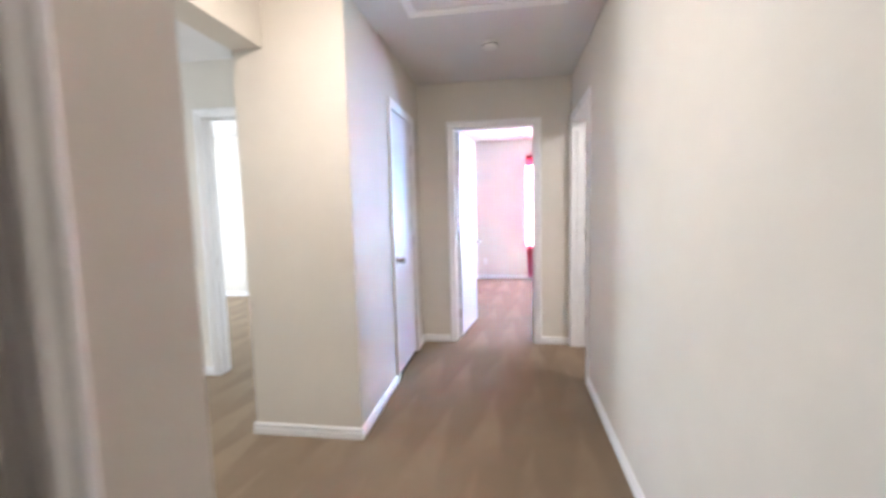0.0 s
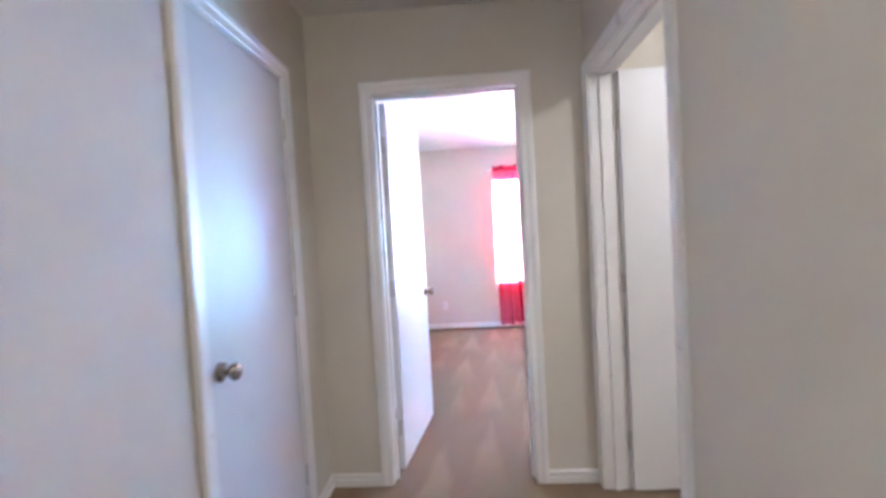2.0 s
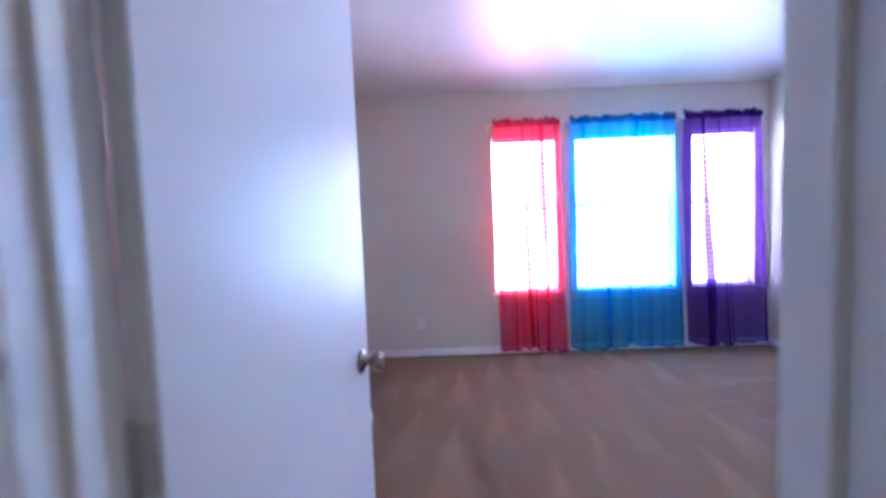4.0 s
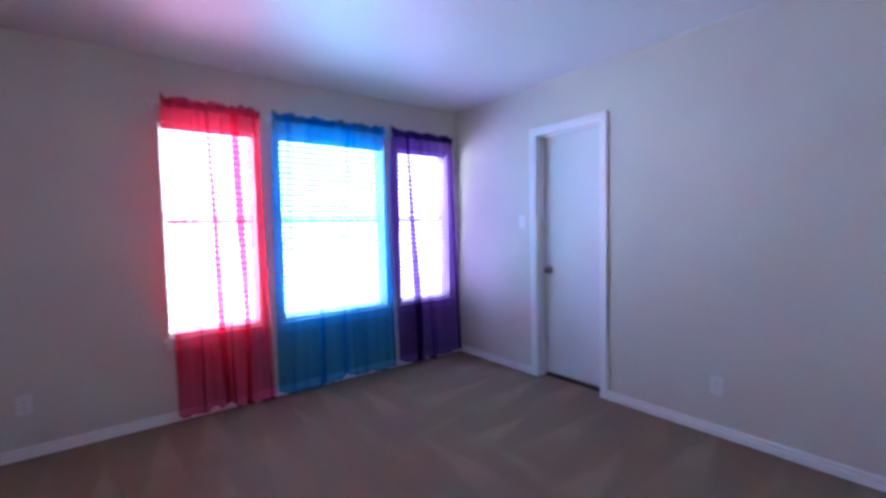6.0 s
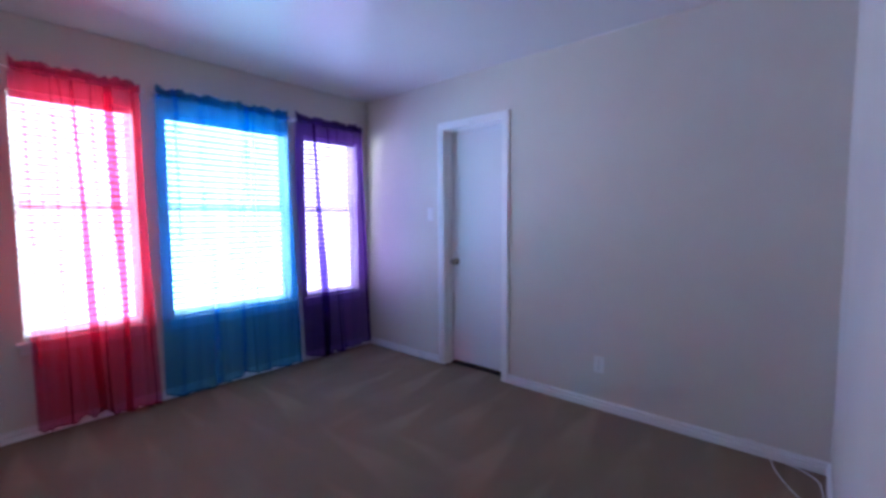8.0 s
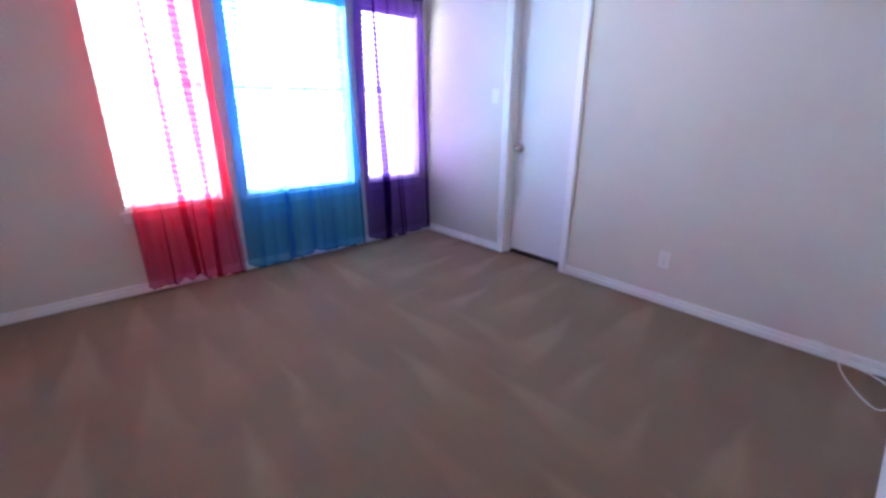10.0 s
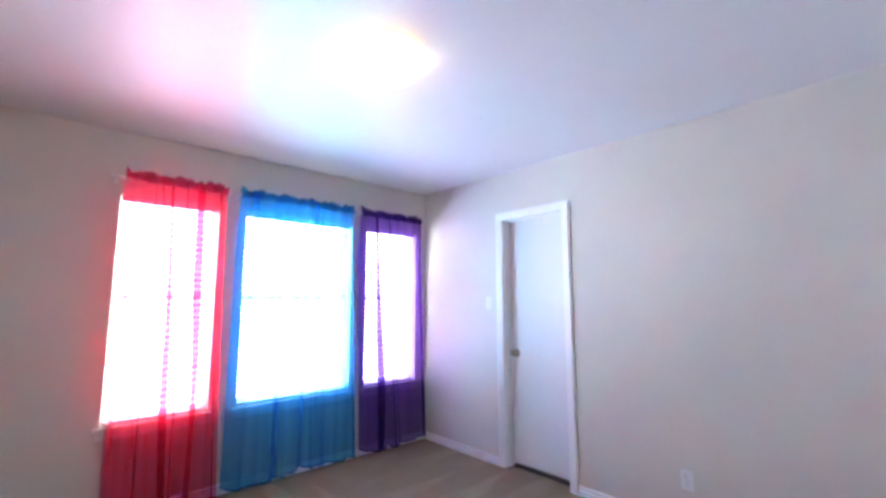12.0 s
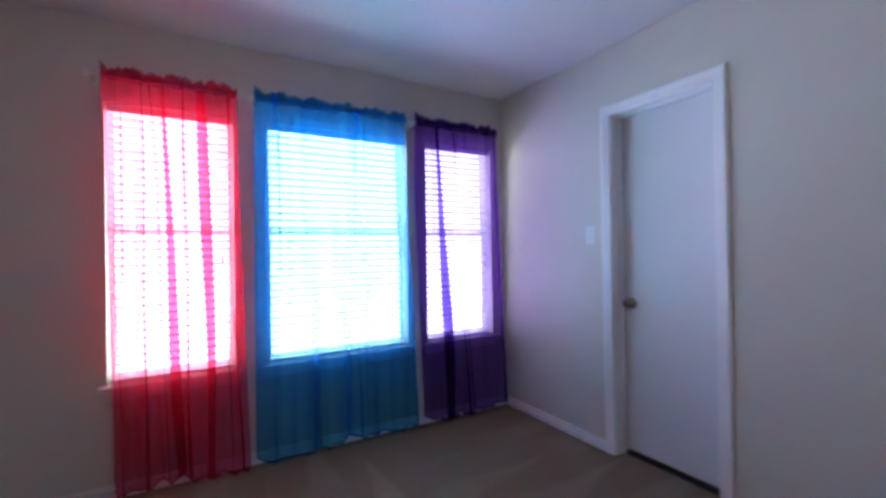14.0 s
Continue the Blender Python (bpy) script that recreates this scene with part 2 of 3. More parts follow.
def lathe(profile, segs=32, m=None):
    """A turned shape about z from (radius, height) pairs."""
    bm = bmesh.new()
    rings = []
    for r, z in profile:
        if r < 1e-5:
            rings.append([bm.verts.new((0, 0, z))])
        else:
            rings.append([bm.verts.new((r * math.cos(2 * math.pi * i / segs), r * math.sin(2 * math.pi * i / segs), z)) for i in range(segs)])
    for a, c in zip(rings, rings[1:]):
        for i in range(segs):
            j = (i + 1) % segs
            q = [a[i % len(a)], a[j % len(a)], c[j % len(c)], c[i % len(c)]]
            u = []
            for v in q:
                if v not in u:
                    u.append(v)
            if len(u) > 2:
                bm.faces.new(u)
    if m is not None:
        bm.transform(m)
    return bm


def tube(points, radius, segs=10, steps=8):
    """A round cord or pipe through points, smoothed by a Catmull-Rom spline."""
    pts = [Vector(p) for p in points]
    ext = [pts[0] * 2 - pts[1]] + pts + [pts[-1] * 2 - pts[-2]]
    line = []
    for i in range(1, len(ext) - 2):
        p0, p1, p2, p3 = ext[i - 1:i + 3]
        for k in range(steps):
            t = k / steps
            line.append(0.5 * (2 * p1 + (p2 - p0) * t + (2 * p0 - 5 * p1 + 4 * p2 - p3) * t * t + (3 * p1 - p0 - 3 * p2 + p3) * t ** 3))
    line.append(pts[-1])
    bm = bmesh.new()
    rings = []
    for i, p in enumerate(line):
        d = (line[min(i + 1, len(line) - 1)] - line[max(i - 1, 0)]).normalized()
        side = d.cross(Vector((0, 0, 1)))
        side = side.normalized() if side.length > 1e-4 else Vector((1, 0, 0))
        up = side.cross(d)
        rings.append([bm.verts.new(p + radius * (math.cos(2 * math.pi * k / segs) * side + math.sin(2 * math.pi * k / segs) * up)) for k in range(segs)])
    for a, c in zip(rings, rings[1:]):
        for k in range(segs):
            bm.faces.new((a[k], a[(k + 1) % segs], c[(k + 1) % segs], c[k]))
    bm.faces.new(rings[0][::-1])
    bm.faces.new(rings[-1])
    return bm


def structure(name, bm, mat, label, category):
    return tagged(link(name, bm, mat), label, category, kind="structure")


# ---- large structure ----
H = 2.475         # ceiling
DH = 2.05         # door opening height
T = 0.12          # wall thickness
JT = 0.018        # jamb lining

floor = structure("floor", boxes((-5.72, 4.3, -3.32, 6.47, -0.12, 0.0), (-1.095, 4.3, 6.47, 8.19, -0.12, 0.0)), CARPET, "taupe cut-pile carpet with vacuum marks", "floor")
ceiling = structure("ceiling", boxes((-5.72, 4.3, -3.32, 6.47, H, H + 0.14), (-1.095, 4.3, 6.47, 8.19, H, H + 0.14)), CEIL, "off-white satin knock-down textured ceiling", "ceiling")
g = bmesh.new()
bmesh.ops.create_grid(g, x_segments=24, y_segments=24, size=900)
g.transform(Matrix.Translation((0, 0, -0.3)))
structure("ground", g, GROUND, "dry grass lot around the house", "ground")

W = "beige painted drywall wall with fine orange-peel texture"


def wall(name, *rows):
    return structure(name, boxes(*rows), WALL, W, "wall")


# doorways, by the inner edges of their jambs
END = (-0.08, 0.662)      # bedroom doorway, along x, wall y 4.316-4.436
RIGHT = (3.432, 4.240)    # side room, along y, wall x 0.995-1.115
CLOS = (3.335, 3.992)     # hall closet, along y, wall x -0.54--0.42
ADJ = (-1.905, -1.15)     # neighbouring room, along x, wall y 3.292-3.412
BCL = (6.395, 6.985)      # bedroom closet, along y, wall x 3.310-3.430
NEAR = (-0.13, 0.69)      # door beside the start, along y, wall x -0.32--0.2
WW = 8.040                # room face of the bedroom's window wall
XR = 3.310                # room face of the bedroom's closet wall

j = JT
wall("wall_hall_right", (0.995, 1.115, -3.2, RIGHT[0] - j, 0, H), (0.995, 1.115, RIGHT[0] - j, RIGHT[1] + j, DH + j, H),
     (0.995, 1.115, RIGHT[1] + j, 4.316, 0, H))
wall("wall_hall_end", (-0.54, END[0] - j, 4.316, 4.436, 0, H), (END[0] - j, END[1] + j, 4.316, 4.436, DH + j, H),
     (END[1] + j, XR + 0.12, 4.316, 4.436, 0, H))
wall("wall_hall_left", (-0.54, -0.42, 2.602, CLOS[0] - j, 0, H), (-0.54, -0.42, CLOS[0] - j, CLOS[1] + j, DH + j, H),
     (-0.54, -0.42, CLOS[1] + j, 4.316, 0, H))
wall("wall_pier", (-1.072, -0.42, 2.482, 2.602, 0, H))
wall("wall_closet_back", (-1.072, -0.975, 2.602, 6.35, 0, H))
wall("wall_alcove", (-5.6, ADJ[0] - j, 3.292, 3.412, 0, H), (ADJ[0] - j, ADJ[1] + j, 3.292, 3.412, DH + j, H),
     (ADJ[1] + j, -1.072, 3.292, 3.412, 0, H))
wall("wall_header", (-1.065, -0.89, 1.0, 2.482, 2.208, H))
wall("wall_near_left", (-0.32, -0.20, -3.2, NEAR[0] - j, 0, H), (-0.32, -0.20, NEAR[0] - j, NEAR[1] + j, DH + j, H),
     (-0.32, -0.20, NEAR[1] + j, 1.01, 0, H))
wall("wall_alcove_south", (-5.6, -0.32, 0.89, 1.01, 0, H))
# its two openings are assumed, cut to let the added west light in
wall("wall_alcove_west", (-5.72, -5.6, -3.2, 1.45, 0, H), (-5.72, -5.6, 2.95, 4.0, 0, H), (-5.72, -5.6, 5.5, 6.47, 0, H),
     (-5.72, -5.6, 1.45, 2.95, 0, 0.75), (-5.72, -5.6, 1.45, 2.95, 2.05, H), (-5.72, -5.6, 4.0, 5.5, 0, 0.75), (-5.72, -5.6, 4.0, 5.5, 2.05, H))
wall("wall_neighbour_north", (-5.6, -5.10, 6.35, 6.47, 0, H), (-4.25, -0.975, 6.35, 6.47, 0, H), (-5.10, -4.25, 6.35, 6.47, 0, 0.62), (-5.10, -4.25, 6.35, 6.47, 1.98, H))
wall("wall_east", (4.2, 4.3, -3.2, 8.19, 0, H))
wall("wall_south", (-5.72, 4.3, -3.32, -3.2, 0, H))
wall("wall_near_back", (-5.6, -0.32, -1.1, -0.98, 0, H))
wall("wall_side_room_south", (1.115, 2.87, 2.3, 2.42, 0, H))
wall("wall_side_room_east", (2.75, 2.87, 2.42, 4.316, 0, H))
wall("wall_bedroom_entry", (-0.39, -0.27, 4.436, 6.70, 0, H), (-0.975, -0.39, 6.58, 6.70, 0, H))
wall("wall_bedroom_left", (-1.095, -0.975, 6.47, WW, 0, H))
wall("wall_bedroom_right", (XR, XR + T, 4.436, BCL[0] - j, 0, H), (XR, XR + T, BCL[0] - j, BCL[1] + j, DH + j, H),
     (XR, XR + T, BCL[1] + j, WW, 0, H))
wall("wall_bedroom_closet", (XR + T, 4.2, 6.1, 6.22, 0, H), (XR + T, 4.2, 7.2, 7.32, 0, H))
e = [-1.095, *[v for k in WIN for v in WIN[k]], XR + T]
rows = [(e[i], e[i + 1], WW, WW + 0.15, 0, H) for i in (0, 2, 4, 6)]
for a, b in WIN.values():
    rows += [(a, b, WW, WW + 0.15, 0, SILL), (a, b, WW, WW + 0.15, HEAD, H)]
wall("wall_bedroom_windows", *rows)


def place_map(axis, plane, out):
    """Maps (s along the wall, n out of it, z) to the world; axis is the one along the wall."""
    if axis == "x":
        return lambda s, n, z: (s, plane + out * n, z)
    return lambda s, n, z: (plane + out * n, s, z)


def prism(bm, ends):
    """Joins two equal outlines into a closed solid."""
    r = [[bm.verts.new(p) for p in e_] for e_ in ends]
    k = len(r[0])
    for i in range(k):
        bm.faces.new((r[0][i], r[0][(i + 1) % k], r[1][(i + 1) % k], r[1][i]))
    bm.faces.new(r[0][::-1])
    bm.faces.new(r[1])
    return bm


BASE_PROFILE = [(0, 0), (0.015, 0), (0.015, 0.034), (0.013, 0.036), (0.002, 0.037), (0.002, 0.047), (0.013, 0.048), (0.013, 0.058), (0.008, 0.064), (0.004, 0.067), (0, 0.067)]


def baseboard(axis, plane, out, runs):
    """Stepped baseboard: one object for each straight run."""
    f = place_map(axis, plane, out)
    for s0, s1 in runs:
        bm = prism(bmesh.new(), [[f(s, n + 0.0005, z) for n, z in BASE_PROFILE] for s in (s0, s1)])
        tagged(link("baseboard", bm, TRIM), "white painted stepped wooden baseboard", "baseboard", kind="structure")


CW = 0.064
CAS_PROFILE = [(0, 0), (0, 0.009), (0.005, 0.012), (0.030, 0.013), (0.038, 0.017), (0.056, 0.018), (CW, 0.013), (CW, 0)]


def casing(parent, axis, plane, out, s0, s1):
    """Moulded door casing with mitred corners: two legs and a head."""
    f = place_map(axis, plane, out)
    rv = 0.004
    for side, s in ((-1, s0 - rv), (1, s1 + rv)):
        bm = prism(bmesh.new(), [[f(s + side * u, n + 0.0005, z if z == 0 else DH + rv + u) for u, n in CAS_PROFILE] for z in (0, 1)])
        part("casing_leg", bm, TRIM, parent)
    bm = prism(bmesh.new(), [[f(s + side * u, n + 0.0005, DH + rv + u) for u, n in CAS_PROFILE] for side, s in ((-1, s0 - rv), (1, s1 + rv))])
    part("casing_head", bm, TRIM, parent)


def frame_of_door(name, axis, p0, p1, s0, s1, sides, stop_at, label, strike=0):
    """Door frame: jamb lining, stop strips and casing on the listed wall faces."""
    root = tagged(new(name), label, "door frame", kind="structure")
    f = place_map(axis, 0, 1)

    def bx(name_, a, b, n0, n1, z0, z1, bevel=0.0015):
        p, q = f(a, n0, z0), f(b, n1, z1)
        part(name_, boxes((min(p[0], q[0]), max(p[0], q[0]), min(p[1], q[1]), max(p[1], q[1]), z0, z1), bevel=bevel), TRIM, root)

    bx("jamb", s0 - JT, s0, p0, p1, 0, DH)
    bx("jamb", s1, s1 + JT, p0, p1, 0, DH)
    bx("head_jamb", s0 - JT, s1 + JT, p0, p1, DH, DH + JT)
    if stop_at is not None:
        bx("door_stop", s0, s0 + 0.011, stop_at, stop_at + 0.032, 0, DH)
        bx("door_stop", s1 - 0.011, s1, stop_at, stop_at + 0.032, 0, DH)
        bx("door_stop", s0 + 0.011, s1 - 0.011, stop_at, stop_at + 0.032, DH - 0.011, DH)
    p, q = f(s0, (p0 + p1) / 2, 0), f(s1, (p0 + p1) / 2, 0)
    tx = 0.002 if axis == "x" else 0.014
    ty = 0.014 if axis == "x" else 0.002
    ox = p if strike == 0 else q
    part("strike_plate", boxes((ox[0] - tx, ox[0] + tx, ox[1] - ty, ox[1] + ty, 0.89, 0.95)), PEWTER, root, "small metal strike plate")
    for plane, out in sides:
        casing(root, axis, plane, out, s0, s1)
    return root


KNOB = [(0, 0.0), (0.032, 0.0), (0.0325, 0.004), (0.027, 0.009), (0.013, 0.011), (0.011, 0.024), (0.0125, 0.030), (0.022, 0.036),
        (0.0268, 0.045), (0.0265, 0.054), (0.021, 0.061), (0.010, 0.064), (0, 0.0645)]


def gap_shade(root, x0, x1, y0, y1):
    """A low dark strip under a closed door, painting in the shade of its gap."""
    part("gap_shade", boxes((x0, x1, y0, y1, 0.0, 0.006), bevel=0.001), DARK, root, "dark strip standing in for shade under the door")


def door(name, label, width, m, knob_z=0.92, latch=True, hinge_out=1, gap=0.014):
    """A flush door slab: x from the hinge to the latch edge, y through its thickness, with two knobs and three hinges."""
    root = tagged(new(name), label, "door")
    root.matrix_world = m
    th = 0.035
    part("door_slab", boxes((0.003, width - 0.003, 0, th, gap, DH - 0.004), bevel=0.002), DOOR, root)
    k = width - 0.064
    for y, rx in ((0, 90), (th, -90)):
        part("door_knob", lathe(KNOB, 28, pose(k, y, knob_z, rx)), PEWTER, root, "aged pewter round knob", True)
    part("latch_plate", boxes((width - 0.0035, width - 0.0015, 0.006, th - 0.006, knob_z - 0.028, knob_z + 0.028)), PEWTER, root)
    hy = th + 0.003 if hinge_out > 0 else -0.003
    for z in (0.25, 1.03, 1.82):
        hb = lathe([(0, -0.047), (0.0045, -0.047), (0.0065, -0.044), (0.0065, 0.044), (0.0045, 0.047), (0, 0.047)], 12, pose(0.0, hy, z))
        box(hb, 0.0005, 0.003, 0.003, th - 0.003, z - 0.044, z + 0.044)
        part("hinge", hb, HINGE, root, "paint-flecked steel hinge")
    return root


FR = "white painted wooden door frame with moulded casing"
frame_of_door("door_frame_1", "x", 4.316, 4.436, *END, [(4.316, -1), (4.436, 1)], 4.36, FR, 1)
frame_of_door("door_frame_2", "y", 0.995, 1.115, *RIGHT, [(0.995, -1), (1.115, 1)], 1.04, FR)
fr3 = frame_of_door("door_frame_3", "y", -0.54, -0.42, *CLOS, [(-0.42, 1)], -0.490, FR)
frame_of_door("door_frame_4", "x", 3.292, 3.412, *ADJ, [(3.292, -1), (3.412, 1)], 3.34, FR)
fr5 = frame_of_door("door_frame_5", "y", XR, XR + T, *BCL, [(XR, -1)], XR + 0.050, FR)
frame_of_door("door_frame_6", "y", -0.32, -0.20, *NEAR, [(-0.20, 1)], -0.27, FR)

# dark strips paint the shade in the gaps under both closet doors
gap_shade(fr3, -0.470, -0.424, CLOS[0], CLOS[1])
gap_shade(fr5, XR + 0.072, XR + 0.118, BCL[0], BCL[1])

# open bedroom door, swung into the bedroom; hinge at the left jamb
door("bedroom_door", "white flush bedroom door standing wide open", END[1] - END[0], pose(END[0] + 0.004, 4.440, 0, 0, 0, 82.7) @ pose(0, -0.035, 0), hinge_out=1)
# open door of the side room, swung in square to the wall
door("side_room_door", "white flush door open into the side room", RIGHT[1] - RIGHT[0], pose(1.120, RIGHT[1] - 0.036, 0, 0, 0, 2))
# closed closet door in the hall, hinge on the far side, knob near
door("hall_closet_door", "closed white flush closet door in the hall", CLOS[1] - CLOS[0], pose(-0.423, CLOS[1], 0, 0, 0, -90) @ pose(0, -0.035, 0), hinge_out=1, gap=0.022)
# closed bedroom closet door, set back in its frame
door("bedroom_closet_door", "closed white flush closet door set back in frame", BCL[1] - BCL[0], pose(XR + 0.085, BCL[0], 0, 0, 0, 90) @ pose(0, -0.035, 0), hinge_out=-1, gap=0.032)
# neighbouring room's door, swung into that room
door("neighbour_room_door", "white flush door open into the neighbouring room", ADJ[1] - ADJ[0], pose(ADJ[1] - 0.004, 3.417, 0, 0, 0, 92) @ pose(0, -0.035, 0), hinge_out=-1)
door("near_door", "closed white flush door beside the hall start", NEAR[1] - NEAR[0], pose(-0.30, NEAR[0], 0, 0, 0, 90) @ pose(0, -0.035, 0), hinge_out=-1)

c = CW + 0.005
baseboard("y", 0.995, -1, [(-3.2, RIGHT[0] - c)])
baseboard("x", 4.316, -1, [(-0.42, END[0] - c), (END[1] + c, 0.995)])
baseboard("y", -0.42, 1, [(2.482 - 0.0145, CLOS[0] - c), (CLOS[1] + c, 4.302)])
baseboard("x", 2.482, -1, [(-1.072 - 0.0145, -0.42)])
baseboard("y", -1.072, -1, [(2.482, 3.292)])
baseboard("x", 3.292, -1, [(-5.6, ADJ[0] - c)])
baseboard("y", -0.20, 1, [(NEAR[1] + c, 1.01), (-3.2, NEAR[0] - c)])
baseboard("x", 1.01, 1, [(-5.6, -0.2)])
baseboard("x", 6.35, -1, [(-5.6, -1.1)])
baseboard("x", WW, -1, [(-0.975, XR)])
baseboard("y", XR, -1, [(4.451, BCL[0] - c), (BCL[1] + c, WW - 0.0145)])
baseboard("x", 4.436, 1, [(END[1] + c, XR)])
baseboard("y", -0.27, 1, [(4.455, 6.70 + 0.0145)])
baseboard("x", 6.70, 1, [(-0.96, -0.27)])
baseboard("y", -0.975, 1, [(6.70, WW - 0.0145)])


# ---- windows ----
def window(name, key):
    a, b = WIN[key]
    root = tagged(new(name), "white vinyl single-hung window with wooden stool", "window", kind="structure")
    y0, y1 = WW + 0.085, WW + 0.135
    w = 0.012
    part("window_frame", boxes((a, a + w, y0, y1, SILL, HEAD), (b - w, b, y0, y1, SILL, HEAD), (a + w, b - w, y0, y1, HEAD - w, HEAD),
                               (a + w, b - w, y0, y1, SILL, SILL + w)), VINYL, root)
    mid, s = 1.385, 0.015
    for nm, ys, z0, z1 in (("upper_sash", WW + 0.112, mid - 0.01, HEAD - w), ("lower_sash", WW + 0.090, SILL + w, mid + 0.03)):
        i0, i1 = a + w, b - w
        sash = part(nm, boxes((i0, i0 + s, ys, ys + 0.02, z0, z1), (i1 - s, i1, ys, ys + 0.02, z0, z1),
                              (i0 + s, i1 - s, ys, ys + 0.02, z1 - s, z1), (i0 + s, i1 - s, ys, ys + 0.02, z0, z0 + s + 0.006)), VINYL, root)
        pane = part("pane", boxes((i0 + s, i1 - s, ys + 0.009, ys + 0.012, z0 + s, z1 - s)), GLASS, sash)
        pane.visible_shadow = False
    part("window_stool", boxes((a - 0.035, b + 0.035, WW - 0.035, WW - 0.0005, SILL - 0.022, SILL + 0.001), bevel=0.004), TRIM, root, "white painted window stool")
    part("window_sill", boxes((a + 0.001, b - 0.001, WW, WW + 0.085, SILL + 0.0005, SILL + 0.004)), TRIM, root)
    part("apron", boxes((a - 0.02, b + 0.02, WW - 0.013, WW - 0.0005, SILL - 0.075, SILL - 0.023), bevel=0.002), TRIM, root)


for i, key in enumerate(WIN):
    window(f"window_{i + 1}", key)


# ---- blinds ----
def slat_mesh(width):
    bm = bmesh.new()
    n, d = 6, 0.048
    for x in (0, width):
        for top in (0.0012, -0.0012):
            for i in range(n + 1):
                v = i / n - 0.5
                bm.verts.new((x, v * d, 0.003 * (1 - 4 * v * v) + top))
    bm.verts.ensure_lookup_table()
    k = n + 1
    for i in range(n):
        bm.faces.new([bm.verts[q] for q in (i, i + 1, 2 * k + i + 1, 2 * k + i)])
        bm.faces.new([bm.verts[q] for q in (k + i, 3 * k + i, 3 * k + i + 1, k + i + 1)])
    for i in (0, n):
        bm.faces.new([bm.verts[q] for q in (i, 2 * k + i, 3 * k + i, k + i)])
    for o in (0, 2 * k):
        for i in range(n):
            bm.faces.new([bm.verts[q] for q in (o + i, o + k + i, o + k + i + 1, o + i + 1)])
    bmesh.ops.recalc_face_normals(bm, faces=bm.faces)
    me = bpy.data.meshes.new("slat")
    bm.to_mesh(me)
    bm.free()
    me.materials.append(SLAT)
    return me


def blind(key, tilt):
    a, b = WIN[key]
    a, b = a + 0.008, b - 0.008
    root = tagged(new("window_blind"), "white two-inch slatted blind lowered with slats open", "blind", group="window blinds")
    root.location = (a, WW + 0.045, SILL)
    w = b - a
    part("headrail", boxes((0, w, -0.026, 0.026, HEAD - SILL - 0.042, HEAD - SILL - 0.003), bevel=0.002), VINYL, root)
    part("bottom_rail", boxes((0, w, -0.025, 0.025, 0.008, 0.024), bevel=0.003), VINYL, root)
    me = slat_mesh(w)
    z, rnd = 0.052, random.Random(len(key))
    while z < HEAD - SILL - 0.065:
        s = new("slat", me)
        s.parent = root
        s.matrix_local = pose(0, 0, z, tilt + rnd.uniform(-1.5, 1.5))
        z += 0.0435
    cords = (0.12, w - 0.12) if w < 0.7 else (0.12, w / 2, w - 0.12)
    for x in cords:
        part("ladder_cord", boxes((x - 0.0012, x + 0.0012, -0.027, -0.0255, 0.02, HEAD - SILL - 0.05), (x - 0.0012, x + 0.0012, 0.0255, 0.027, 0.02, HEAD - SILL - 0.05)), VINYL, root)
    xc = w - 0.050
    part("lift_cord", tube([(xc, -0.032, HEAD - SILL - 0.04), (xc + 0.002, -0.033, 0.95), (xc, -0.033, 0.655)], 0.0016, 6, 3), VINYL, root)
    part("cord_tassel", lathe([(0, 0.018), (0.004, 0.017), (0.0065, 0.006), (0.0095, -0.014), (0.0085, -0.020), (0, -0.021)], 14, pose(xc, -0.033, 0.64)), PLASTIC, root, "", True)
    part("tilt_wand", tube([(0.06, -0.034, HEAD - SILL - 0.05), (0.06, -0.036, 0.9), (0.062, -0.036, 0.55)], 0.004, 8, 3), PLASTIC, root)


for key in WIN:
    blind(key, -23)


# ---- curtains on their rods ----
ROD_Z, ROD_Y = 2.143, WW - 0.128


